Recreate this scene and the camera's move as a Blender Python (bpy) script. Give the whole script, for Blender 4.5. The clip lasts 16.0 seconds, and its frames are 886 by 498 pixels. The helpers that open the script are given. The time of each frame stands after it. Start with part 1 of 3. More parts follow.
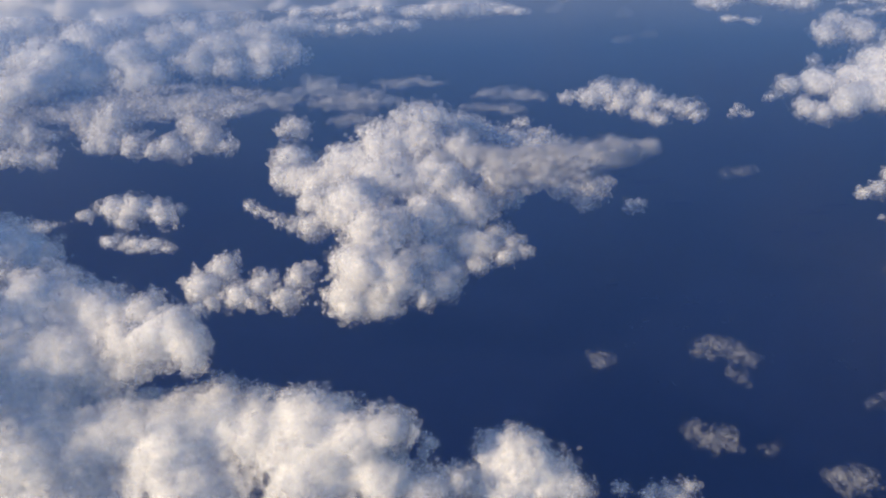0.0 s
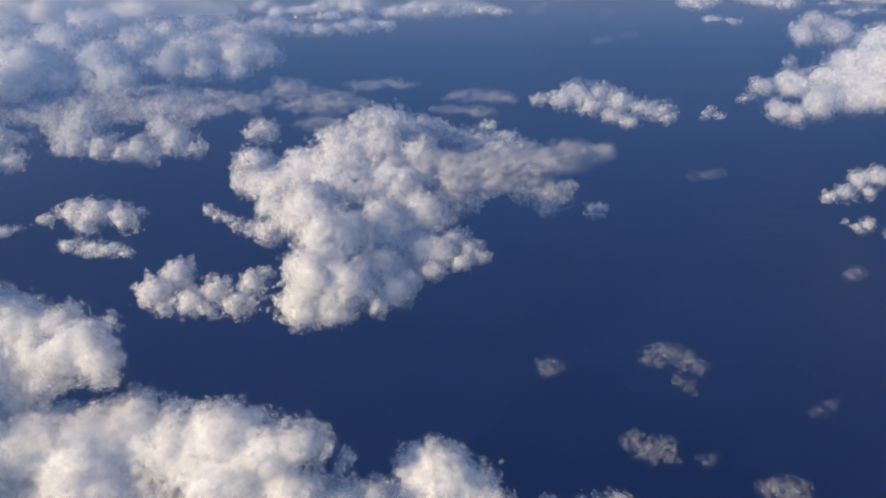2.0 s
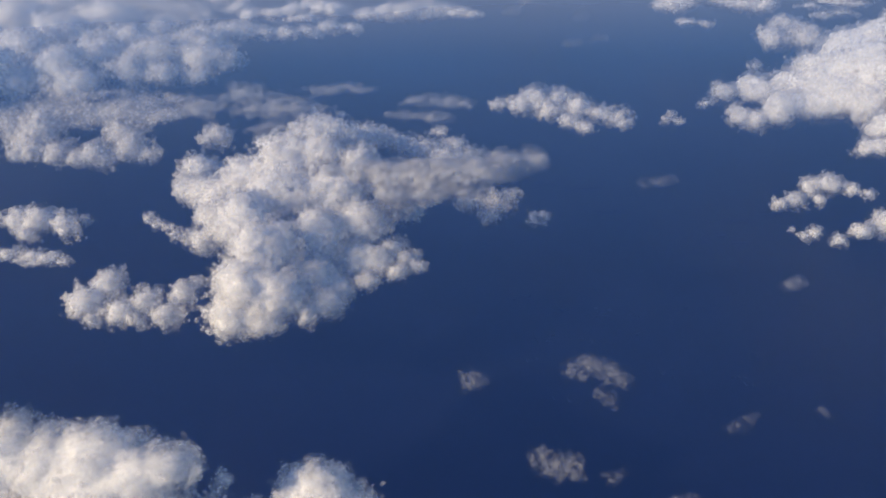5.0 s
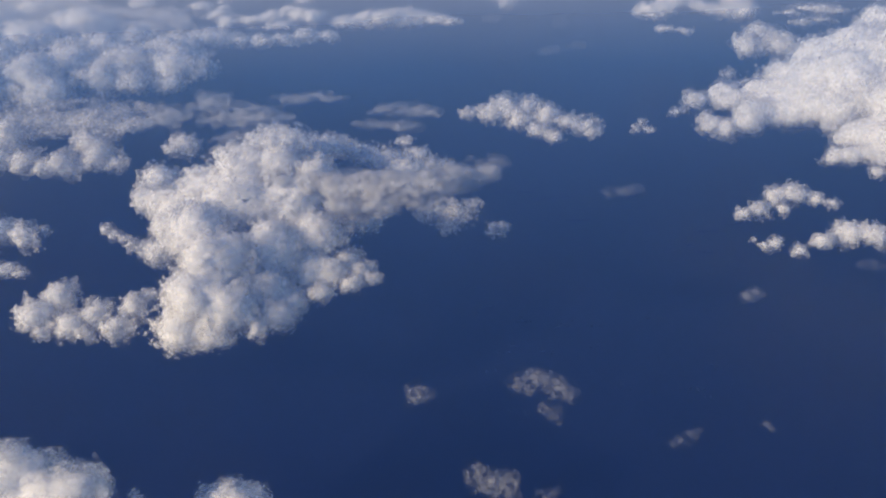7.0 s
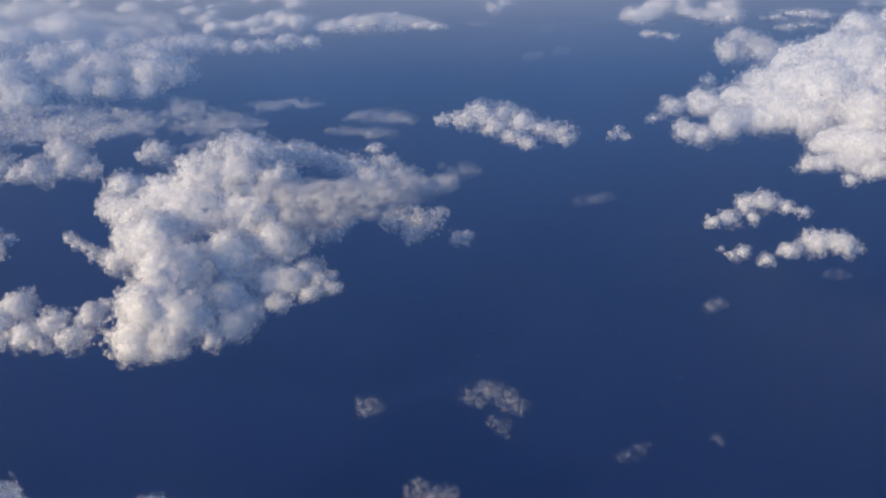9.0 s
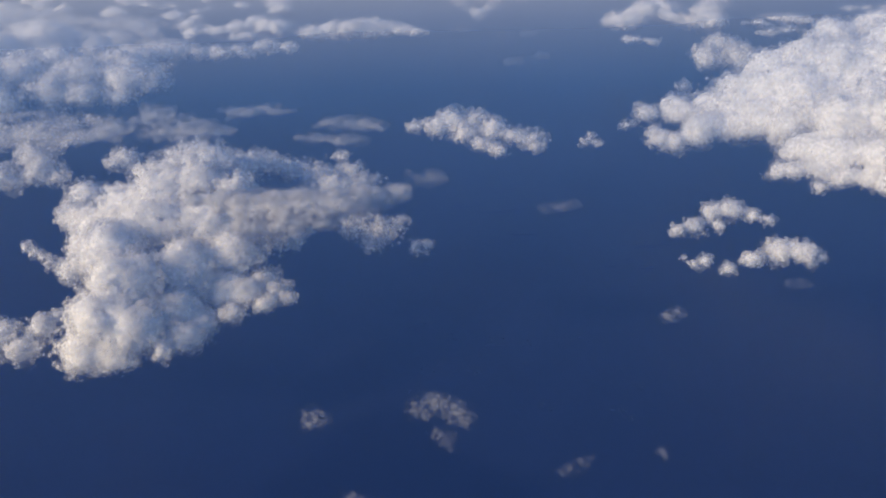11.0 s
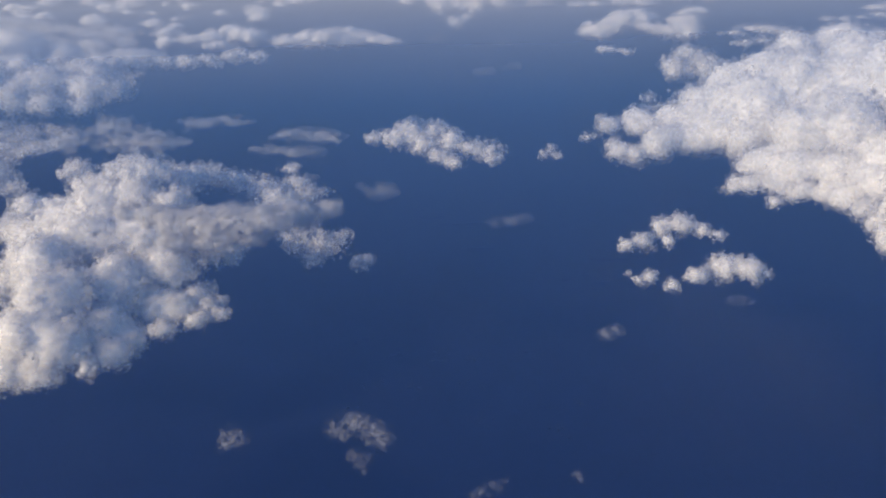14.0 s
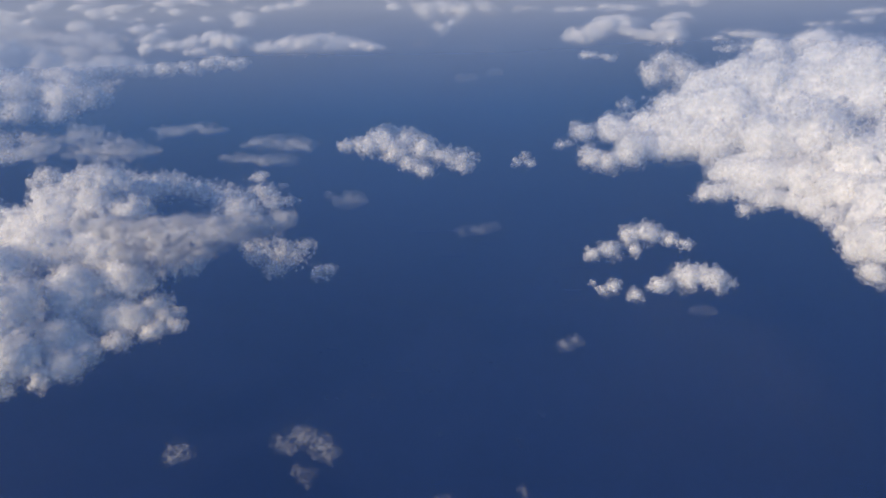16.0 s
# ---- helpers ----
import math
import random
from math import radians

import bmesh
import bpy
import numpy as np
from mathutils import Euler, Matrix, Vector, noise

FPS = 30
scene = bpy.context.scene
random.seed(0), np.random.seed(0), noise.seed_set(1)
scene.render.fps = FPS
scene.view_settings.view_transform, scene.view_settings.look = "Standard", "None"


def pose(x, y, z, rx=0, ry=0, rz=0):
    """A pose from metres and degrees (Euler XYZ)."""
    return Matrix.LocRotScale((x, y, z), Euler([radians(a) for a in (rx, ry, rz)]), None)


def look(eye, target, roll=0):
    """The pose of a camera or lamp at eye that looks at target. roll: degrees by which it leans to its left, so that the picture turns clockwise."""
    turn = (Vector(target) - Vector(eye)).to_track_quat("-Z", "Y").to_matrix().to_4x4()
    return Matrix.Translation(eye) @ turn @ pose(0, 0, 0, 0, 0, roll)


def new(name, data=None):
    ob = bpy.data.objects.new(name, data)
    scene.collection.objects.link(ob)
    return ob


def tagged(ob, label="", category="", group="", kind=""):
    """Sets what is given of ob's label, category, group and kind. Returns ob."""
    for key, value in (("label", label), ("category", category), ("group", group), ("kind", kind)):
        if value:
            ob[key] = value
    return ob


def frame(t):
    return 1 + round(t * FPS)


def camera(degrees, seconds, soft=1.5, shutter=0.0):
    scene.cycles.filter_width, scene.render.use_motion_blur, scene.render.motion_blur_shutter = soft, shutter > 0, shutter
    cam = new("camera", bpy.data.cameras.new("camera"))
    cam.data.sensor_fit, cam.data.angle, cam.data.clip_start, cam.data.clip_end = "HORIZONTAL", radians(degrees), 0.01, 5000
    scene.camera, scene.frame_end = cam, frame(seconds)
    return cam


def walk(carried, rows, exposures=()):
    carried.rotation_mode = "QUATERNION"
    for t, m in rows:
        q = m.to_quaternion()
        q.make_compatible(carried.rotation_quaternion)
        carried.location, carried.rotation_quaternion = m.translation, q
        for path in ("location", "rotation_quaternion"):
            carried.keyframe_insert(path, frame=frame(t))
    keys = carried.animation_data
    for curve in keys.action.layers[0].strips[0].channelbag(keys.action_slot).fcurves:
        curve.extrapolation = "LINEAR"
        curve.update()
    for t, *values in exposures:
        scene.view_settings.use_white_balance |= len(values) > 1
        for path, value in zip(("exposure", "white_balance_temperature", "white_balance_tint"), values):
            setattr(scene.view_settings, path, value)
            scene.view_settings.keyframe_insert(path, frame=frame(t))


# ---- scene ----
cam = camera(56.9, 16.0, soft=2.0)
METRES, EYE, TILT, LEAN, TURN = 400.0, 580.0, -27.0, 2.0, 0.0
ROWS = [
    (0.0, 0.0, 0.0, 0.0, 0.0, 0.0, -0.0),
    (0.5, 0.0308, 0.0035, 0.0053, -0.07, -0.14, -0.03),
    (1.0, 0.0613, 0.0075, 0.0102, -0.06, -0.13, -0.08),
    (1.5, 0.0918, 0.0105, 0.0158, -0.04, -0.14, -0.02),
    (2.0, 0.1226, 0.0128, 0.0218, -0.07, -0.16, -0.04),
    (2.5, 0.1531, 0.0161, 0.0265, -0.15, -0.16, -0.08),
    (3.0, 0.1841, 0.0189, 0.0316, -0.16, -0.19, -0.06),
    (3.5, 0.2148, 0.0225, 0.0372, -0.12, -0.26, -0.06),
    (4.0, 0.2453, 0.026, 0.042, -0.08, -0.3, -0.05),
    (6.5, 0.3974, 0.0421, 0.0677, -0.18, -0.0, 0.01),
    (7.0, 0.4282, 0.0456, 0.0726, -0.24, 0.07, 0.04),
    (7.5, 0.4591, 0.0482, 0.0778, -0.23, 0.08, 0.0),
    (8.0, 0.4894, 0.0517, 0.0828, -0.15, 0.09, -0.03),
    (8.5, 0.5198, 0.0547, 0.0884, -0.04, 0.13, -0.01),
    (9.0, 0.5507, 0.0585, 0.0934, -0.0, 0.24, -0.01),
    (11.5, 0.7044, 0.0756, 0.118, -0.04, 0.47, -0.0),
    (12.0, 0.7356, 0.0788, 0.1235, -0.02, 0.53, -0.04),
    (12.5, 0.7666, 0.0819, 0.1283, 0.0, 0.57, -0.08),
    (13.0, 0.7977, 0.0854, 0.133, 0.05, 0.62, -0.08),
    (13.5, 0.8283, 0.0889, 0.1388, 0.09, 0.7, -0.07),
    (14.0, 0.8591, 0.0927, 0.143, 0.06, 0.81, -0.23),
    (14.5, 0.8897, 0.0961, 0.1483, -0.0, 0.87, -0.3),
    (15.0, 0.9201, 0.0991, 0.1537, 0.02, 0.89, -0.27),
    (15.5, 0.9501, 0.1028, 0.1581, 0.09, 0.96, -0.19),
    (16.0, 0.9806, 0.1063, 0.1637, 0.16, 1.05, -0.14),
]
walk(cam, [(t, pose(0, 0, EYE, TILT, LEAN, TURN) @ pose(METRES * x, METRES * y, METRES * z, 90 + pitch, roll, yaw)) for t, x, y, z, yaw, pitch, roll in ROWS])

# ---- light: low sun from behind on the camera's side, clear sky ----
SUN_WAY = Vector((-0.76, -0.42, 0.50)).normalized()
sky_world = bpy.data.worlds.new("sky")
scene.world = sky_world
sky_world.use_nodes = True
tree = sky_world.node_tree
sky = tree.nodes.new("ShaderNodeTexSky")
sky.sky_type = "NISHITA"
sky.sun_disc = False
sky.sun_elevation = math.asin(SUN_WAY.z)
sky.sun_rotation = math.atan2(SUN_WAY.x, SUN_WAY.y)
sky.altitude = 800.0
sky.dust_density = 1.6
sky.ozone_density = 1.5
tree.nodes["Background"].inputs[1].default_value = 0.12
tree.links.new(sky.outputs[0], tree.nodes["Background"].inputs[0])
scene.cycles.transparent_max_bounces = 64
scene.cycles.max_bounces = 14
scene.cycles.diffuse_bounces = 10
sun_data = bpy.data.lights.new("sun", "SUN")
sun_data.energy, sun_data.angle, sun_data.color = 4.35, radians(0.6), (1.0, 0.805, 0.54)
sun_lamp = new("sun", sun_data)
sun_lamp.matrix_world = look((0, 0, 900), Vector((0, 0, 900)) - SUN_WAY)


# ---- materials ----
def material(name):
    m = bpy.data.materials.new(name)
    m.use_nodes = True
    nodes = m.node_tree.nodes
    return m, nodes, m.node_tree.links, nodes["Principled BSDF"]


def noise_node(nodes, links, size, detail=4.0, rough=0.55, space="Object"):
    at = nodes.new("ShaderNodeTexCoord")
    n = nodes.new("ShaderNodeTexNoise")
    n.inputs["Scale"].default_value = 1.0 / size
    n.inputs["Detail"].default_value = detail
    n.inputs["Roughness"].default_value = rough
    links.new(at.outputs[space], n.inputs["Vector"])
    return n


def ramp(nodes, links, source, low, high, c0, c1):
    r = nodes.new("ShaderNodeValToRGB")
    r.color_ramp.elements[0].position, r.color_ramp.elements[1].position = low, high
    r.color_ramp.elements[0].color, r.color_ramp.elements[1].color = (*c0, 1), (*c1, 1)
    links.new(source, r.inputs[0])
    return r


def vapour(name, density=None, size=9.0, band=(0.4, 0.6)):
    """Cloud droplets: white, light spreads inside them. density: (low, high) opacity of one thin skin of vapour."""
    m, nodes, links, p = material(name)
    tone = noise_node(nodes, links, 22.0)
    col = ramp(nodes, links, tone.outputs[0], 0.3, 0.7, (0.92, 0.92, 0.93), (0.96, 0.96, 0.96))
    if not density:
        links.new(col.outputs[0], p.inputs["Base Color"])
        p.inputs["Roughness"].default_value = 1.0
        p.inputs["Specular IOR Level"].default_value = 0.0
        p.inputs["Subsurface Weight"].default_value = 0.85
        p.inputs["Subsurface Radius"].default_value = (1.0, 1.0, 1.0)
        p.inputs["Subsurface Scale"].default_value = 15.0
        grain = noise_node(nodes, links, 12.0, 8.0, 0.65)
        bump = nodes.new("ShaderNodeBump")
        bump.inputs["Strength"].default_value = 0.2
        bump.inputs["Distance"].default_value = 5.0
        links.new(grain.outputs[0], bump.inputs["Height"])
        links.new(bump.outputs[0], p.inputs["Normal"])
        return m
    nodes.remove(p)
    front, back = nodes.new("ShaderNodeBsdfDiffuse"), nodes.new("ShaderNodeBsdfTranslucent")
    clear, both, mixed = nodes.new("ShaderNodeBsdfTransparent"), nodes.new("ShaderNodeMixShader"), nodes.new("ShaderNodeMixShader")
    links.new(col.outputs[0], front.inputs[0])
    links.new(col.outputs[0], back.inputs[0])
    both.inputs[0].default_value = 0.45
    links.new(front.outputs[0], both.inputs[1])
    links.new(back.outputs[0], both.inputs[2])
    thin = noise_node(nodes, links, size, 8.0, 0.7)
    amount = nodes.new("ShaderNodeMapRange")
    amount.inputs["From Min"].default_value, amount.inputs["From Max"].default_value = band
    amount.inputs["To Min"].default_value, amount.inputs["To Max"].default_value = density
    links.new(thin.outputs[0], amount.inputs["Value"])
    links.new(amount.outputs[0], mixed.inputs[0])
    links.new(clear.outputs[0], mixed.inputs[1])
    links.new(both.outputs[0], mixed.inputs[2])
    links.new(mixed.outputs[0], nodes["Material Output"].inputs[0])
    return m


def droplets(name, density, size, band=(0.32, 0.62)):
    """Loose vapour: small soft flakes that thin out from their middle and are broken up by fine grain."""
    m, nodes, links, p = material(name)
    nodes.remove(p)
    front, back = nodes.new("ShaderNodeBsdfDiffuse"), nodes.new("ShaderNodeBsdfTranslucent")
    clear, both, mixed = nodes.new("ShaderNodeBsdfTransparent"), nodes.new("ShaderNodeMixShader"), nodes.new("ShaderNodeMixShader")
    tone = noise_node(nodes, links, 22.0)
    col = ramp(nodes, links, tone.outputs[0], 0.3, 0.7, (0.96, 0.96, 0.965), (0.985, 0.985, 0.985))
    links.new(col.outputs[0], front.inputs[0])
    links.new(col.outputs[0], back.inputs[0])
    both.inputs[0].default_value = 0.5
    links.new(front.outputs[0], both.inputs[1])
    links.new(back.outputs[0], both.inputs[2])
    at, off, far, fall = nodes.new("ShaderNodeTexCoord"), nodes.new("ShaderNodeVectorMath"), nodes.new("ShaderNodeVectorMath"), nodes.new("ShaderNodeMapRange")
    off.operation, far.operation, fall.interpolation_type = "SUBTRACT", "LENGTH", "SMOOTHSTEP"
    off.inputs[1].default_value = (0.5, 0.5, 0.0)
    links.new(at.outputs["UV"], off.inputs[0])
    links.new(off.outputs[0], far.inputs[0])
    links.new(far.outputs["Value"], fall.inputs["Value"])
    fall.inputs["From Min"].default_value, fall.inputs["From Max"].default_value = 0.08, 0.5
    fall.inputs["To Min"].default_value, fall.inputs["To Max"].default_value = 1.0, 0.0
    grain = noise_node(nodes, links, size, 5.0, 0.65)
    amount = nodes.new("ShaderNodeMapRange")
    amount.inputs["From Min"].default_value, amount.inputs["From Max"].default_value = band
    amount.inputs["To Min"].default_value, amount.inputs["To Max"].default_value = density
    links.new(grain.outputs[0], amount.inputs["Value"])
    mult = nodes.new("ShaderNodeMath")
    mult.operation = "MULTIPLY"
    links.new(amount.outputs[0], mult.inputs[0])
    links.new(fall.outputs[0], mult.inputs[1])
    links.new(mult.outputs[0], mixed.inputs[0])
    links.new(clear.outputs[0], mixed.inputs[1])
    links.new(both.outputs[0], mixed.inputs[2])
    links.new(mixed.outputs[0], nodes["Material Output"].inputs[0])
    return m


DROPS = droplets("cloud_droplets", (0.06, 0.40), 7.0)
FAINT_DROPS = droplets("faint_cloud_droplets", (0.0, 0.07), 9.0, (0.25, 0.72))
THIN_DROPS = droplets("thin_cloud_droplets", (0.0, 0.14), 5.0)
CORE = vapour("dense_cloud")
INNER = vapour("cloud_edge", (0.80, 0.97), 14.0, (0.36, 0.60))
MIST = vapour("cloud_mist", (0.08, 0.30), 9.0, (0.34, 0.64))
RIM = vapour("cloud_rim", (0.0, 0.20), 8.0, (0.42, 0.66))
SHEER = vapour("thin_veil", (0.0, 0.26), 16.0, (0.38, 0.64))
# skins of a cloud from the inside out: material, how torn, distance outwards in cells, coarseness
DENSE = ((CORE, 0.0, -2.4, 3), (INNER, 0.34, -1.1, 1))
SOFT = ((INNER, 0.6, -1.9, 1),)
LACE = ((MIST, 0.9, -1.4, 1),)
DENSE_FAR = ((CORE, 0.0, -2.4, 3), (INNER, 0.16, -0.9, 1), (MIST, 0.7, -0.4, 1), (RIM, 1.3, 0.1, 2))
SHELF = ((MIST, 0.9, -2.0, 1), (SHEER, 1.0, -1.2, 1))
# loose vapour round a cloud: material, how torn, where it begins and ends outwards in cells, share of places taken, flake size in cells
VEILED = (THIN_DROPS, 1.7, -3.0, 2.4, 0.9, 1.9)
WRAP = (DROPS, 1.4, -1.7, 2.3, 1.0, 1.65)
LOOSE = (DROPS, 1.6, -2.6, 2.2, 0.9, 1.5)
SPARSE = (FAINT_DROPS, 1.8, -3.4, 2.4, 1.0, 1.6)
FEW = (FAINT_DROPS, 1.8, -2.8, 2.0, 0.45, 1.6)


def sea_material():
    m, nodes, links, p = material("sea_water")
    wide = noise_node(nodes, links, 700.0, 3.0)
    col = ramp(nodes, links, wide.outputs[0], 0.3, 0.7, (0.003, 0.006, 0.024), (0.004, 0.008, 0.030))
    links.new(col.outputs[0], p.inputs["Base Color"])
    p.inputs["Roughness"].default_value = 0.38
    p.inputs["IOR"].default_value = 1.33
    p.inputs["Specular IOR Level"].default_value = 0.35
    chop = noise_node(nodes, links, 3.0, 4.0)
    bump = nodes.new("ShaderNodeBump")
    bump.inputs["Strength"].default_value = 0.08
    links.new(chop.outputs[0], bump.inputs["Height"])
    links.new(bump.outputs[0], p.inputs["Normal"])
    return m


SEA = sea_material()

# ---- the sea ----
bm = bmesh.new()
bmesh.ops.create_grid(bm, x_segments=40, y_segments=40, size=9000)
data = bpy.data.meshes.new("water")
bm.to_mesh(data)
bm.free()
data.materials.append(SEA)
water = tagged(new("water", data), "deep blue hazy sea far below the clouds", "sea", kind="structure")
water.location = (0, 2500, 0)


# ---- the low coast, its roads, islets and scattered buildings ----
def land_material():
    m, nodes, links, p = material("hazed_fields")
    at = nodes.new("ShaderNodeTexCoord")
    fields = nodes.new("ShaderNodeTexVoronoi")
    fields.inputs["Scale"].default_value = 1 / 45
    links.new(at.outputs["Object"], fields.inputs["Vector"])
    grey = nodes.new("ShaderNodeSeparateColor")
    links.new(fields.outputs["Color"], grey.inputs[0])
    # the blue of the haze is put into the field colours
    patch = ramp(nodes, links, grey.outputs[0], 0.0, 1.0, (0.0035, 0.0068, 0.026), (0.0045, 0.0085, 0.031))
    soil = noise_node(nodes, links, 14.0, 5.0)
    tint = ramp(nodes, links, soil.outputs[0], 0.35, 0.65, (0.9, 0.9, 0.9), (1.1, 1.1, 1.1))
    mult = nodes.new("ShaderNodeMix")
    mult.data_type, mult.blend_type = "RGBA", "MULTIPLY"
    mult.inputs[0].default_value = 1.0
    links.new(patch.outputs[0], mult.inputs[6])
    links.new(tint.outputs[0], mult.inputs[7])
    links.new(mult.outputs[2], p.inputs["Base Color"])
    p.inputs["Roughness"].default_value = 0.38
    p.inputs["IOR"].default_value = 1.33
    p.inputs["Specular IOR Level"].default_value = 0.35
    return m


def plain(name, colour, size):
    m, nodes, links, p = material(name)
    n = noise_node(nodes, links, size)
    c = ramp(nodes, links, n.outputs[0], 0.3, 0.7, [v * 0.8 for v in colour], [v * 1.2 for v in colour])
    links.new(c.outputs[0], p.inputs["Base Color"])
    p.inputs["Roughness"].default_value = 0.4
    p.inputs["IOR"].default_value = 1.33
    p.inputs["Specular IOR Level"].default_value = 0.35
    return m


# road, wall and roof colours carry the dimming and blue of the haze
LAND, ROAD, WALL, ROOF = land_material(), plain("hazed_road", (0.008, 0.014, 0.042), 6.0), plain("hazed_house_wall", (0.011, 0.018, 0.046), 2.0), plain("hazed_house_roof", (0.013, 0.021, 0.052), 1.5)


def mesh_of(name, verts, faces, mat):
    m = bpy.data.meshes.new(name)
    m.from_pydata(verts, [], faces)
    m.materials.append(mat)
    return m


def coast(x):
    """How far the low land reaches out to sea."""
    return 1125 + 45 * noise.noise((x / 260, 3.1, 0)) + 26 * noise.noise((x / 70, 7.7, 0)) + 9 * noise.noise((x / 18, 1.3, 0))


steps = [-6000 + 12 * k for k in range(1001)]
verts, faces = [], []
for x in steps:
    y = coast(x)
    verts += [(x, -6000, 0.6), (x, y - 30, 0.6), (x, y - 2, 0.5), (x, y, -0.5)]
for k in range(len(steps) - 1):
    faces += [(4 * k + j, 4 * k + 4 + j, 4 * k + 5 + j, 4 * k + 1 + j) for j in range(3)]
tagged(new("ground", mesh_of("ground", verts, faces, LAND)), "low coastal farmland, dark blue haze painted into its colour", "land", kind="structure")


def strip(name, way, width, z):
    """A road along a smooth line of places."""
    verts, faces = [], []
    for k, (x, y) in enumerate(way):
        a, b = Vector(way[max(k - 1, 0)]), Vector(way[min(k + 1, len(way) - 1)])
        side = (b - a).normalized().orthogonal() * width / 2
        verts += [(x - side.x, y - side.y, z), (x + side.x, y + side.y, z)]
        if k:
            faces.append((2 * k - 2, 2 * k - 1, 2 * k + 1, 2 * k))
    return tagged(new(name, mesh_of(name, verts, faces, ROAD)), "country road dimmed to haze blue across dark farmland", "road", kind="structure")


strip("road", [(238 + 9 * math.sin(k / 5), 1040 - 12 * k) for k in range(40)], 1.6, 0.75)
strip("road", [(300 + 10 * k, 735 - 2.6 * k + 3 * math.sin(k / 4)) for k in range(26)], 1.3, 0.8)
strip("road", [(190 + 12 * k, 965 + 1.2 * k + 4 * math.sin(k / 6)) for k in range(34)], 1.1, 0.85)
for x, y, a, b in ((385, 1290, 26, 5), (350, 1390, 40, 5), (590, 1235, 34, 6), (640, 1260, 30, 5), (510, 1165, 10, 3), (565, 1160, 14, 4), (545, 1185, 8, 3), (300, 1420, 30, 4)):
    ring = [(1 + 0.3 * noise.noise((x + math.cos(k / 24 * math.tau) * 2, math.sin(k / 24 * math.tau) * 2, y)), k / 24 * math.tau) for k in range(24)]
    verts = [(a * r * math.cos(t), b * r * math.sin(t), 0.0) for r, t in ring] + [(0.8 * a * r * math.cos(t), 0.8 * b * r * math.sin(t), 0.7) for r, t in ring]
    faces = [(k, (k + 1) % 24, 24 + (k + 1) % 24, 24 + k) for k in range(24)] + [tuple(range(24, 48))]
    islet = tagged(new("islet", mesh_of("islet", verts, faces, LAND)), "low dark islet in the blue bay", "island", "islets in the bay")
    islet.location = (x, y, 0)


def building(x, y, turn, length, depth, height):
    """A small gabled building."""
    ob = tagged(new("building"), "small building dimmed to haze blue among dark fields", "building", "village buildings")
    a, b, h = length / 2, depth / 2, height
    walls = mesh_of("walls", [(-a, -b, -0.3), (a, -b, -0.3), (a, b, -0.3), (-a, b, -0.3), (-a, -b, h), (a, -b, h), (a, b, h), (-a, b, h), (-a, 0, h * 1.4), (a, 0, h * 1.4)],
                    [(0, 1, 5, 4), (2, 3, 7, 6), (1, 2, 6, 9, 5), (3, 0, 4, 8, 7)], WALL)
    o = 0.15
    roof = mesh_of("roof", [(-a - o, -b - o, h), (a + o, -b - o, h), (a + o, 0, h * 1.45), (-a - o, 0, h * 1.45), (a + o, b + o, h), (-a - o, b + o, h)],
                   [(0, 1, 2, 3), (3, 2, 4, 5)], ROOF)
    for name, data in (("walls", walls), ("roof", roof)):
        new(name, data).parent = ob
    ob.matrix_world = pose(x, y, 0.85, 0, 0, turn)
    return ob


for x, y, n, spread in ((215, 1010, 7, 16), (262, 975, 6, 14), (300, 965, 7, 22), (345, 958, 6, 20), (352, 905, 3, 8), (235, 905, 4, 14), (285, 895, 5, 14), (218, 860, 3, 10),
                        (372, 820, 5, 14), (455, 800, 6, 16), (430, 955, 4, 24), (475, 850, 3, 14), (240, 780, 3, 14)):
    for k in range(n):
        building(x + random.uniform(-spread, spread), y + random.uniform(-spread, spread) * 0.6, random.choice((8, 98)) + random.uniform(-8, 8),
                 random.uniform(2.0, 6.5), random.uniform(1.4, 2.6), random.uniform(0.7, 1.1))


# ---- blue haze over the clouds: a flat sheet, painted thicker and paler with distance ----
def haze_material(name, near, far, tints):
    """near, far: (y, opacity); tints: colours at near, half way and far."""
    m, nodes, links, p = material(name)
    nodes.remove(p)
    glow, clear, mixed = nodes.new("ShaderNodeBsdfDiffuse"), nodes.new("ShaderNodeBsdfTransparent"), nodes.new("ShaderNodeMixShader")
    at, split = nodes.new("ShaderNodeTexCoord"), nodes.new("ShaderNodeSeparateXYZ")
    links.new(at.outputs["Object"], split.inputs[0])
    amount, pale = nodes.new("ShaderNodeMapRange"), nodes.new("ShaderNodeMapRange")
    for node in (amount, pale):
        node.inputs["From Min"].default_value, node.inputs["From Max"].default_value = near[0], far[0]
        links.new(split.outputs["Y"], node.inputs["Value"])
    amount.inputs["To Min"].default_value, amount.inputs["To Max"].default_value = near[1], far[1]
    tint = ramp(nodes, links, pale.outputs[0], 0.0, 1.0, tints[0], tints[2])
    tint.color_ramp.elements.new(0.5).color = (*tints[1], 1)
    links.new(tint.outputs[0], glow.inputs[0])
    patch = noise_node(nodes, links, 260.0, 3.0)
    vary = nodes.new("ShaderNodeMapRange")
    vary.inputs["To Min"].default_value, vary.inputs["To Max"].default_value = 0.88, 1.12
    links.new(patch.outputs[0], vary.inputs["Value"])
    mult = nodes.new("ShaderNodeMath")
    mult.operation = "MULTIPLY"
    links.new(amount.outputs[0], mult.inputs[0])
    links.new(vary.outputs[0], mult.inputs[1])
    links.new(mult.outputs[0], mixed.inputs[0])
    links.new(clear.outputs[0], mixed.inputs[1])
    links.new(glow.outputs[0], mixed.inputs[2])
    links.new(mixed.outputs[0], nodes["Material Output"].inputs[0])
    return m


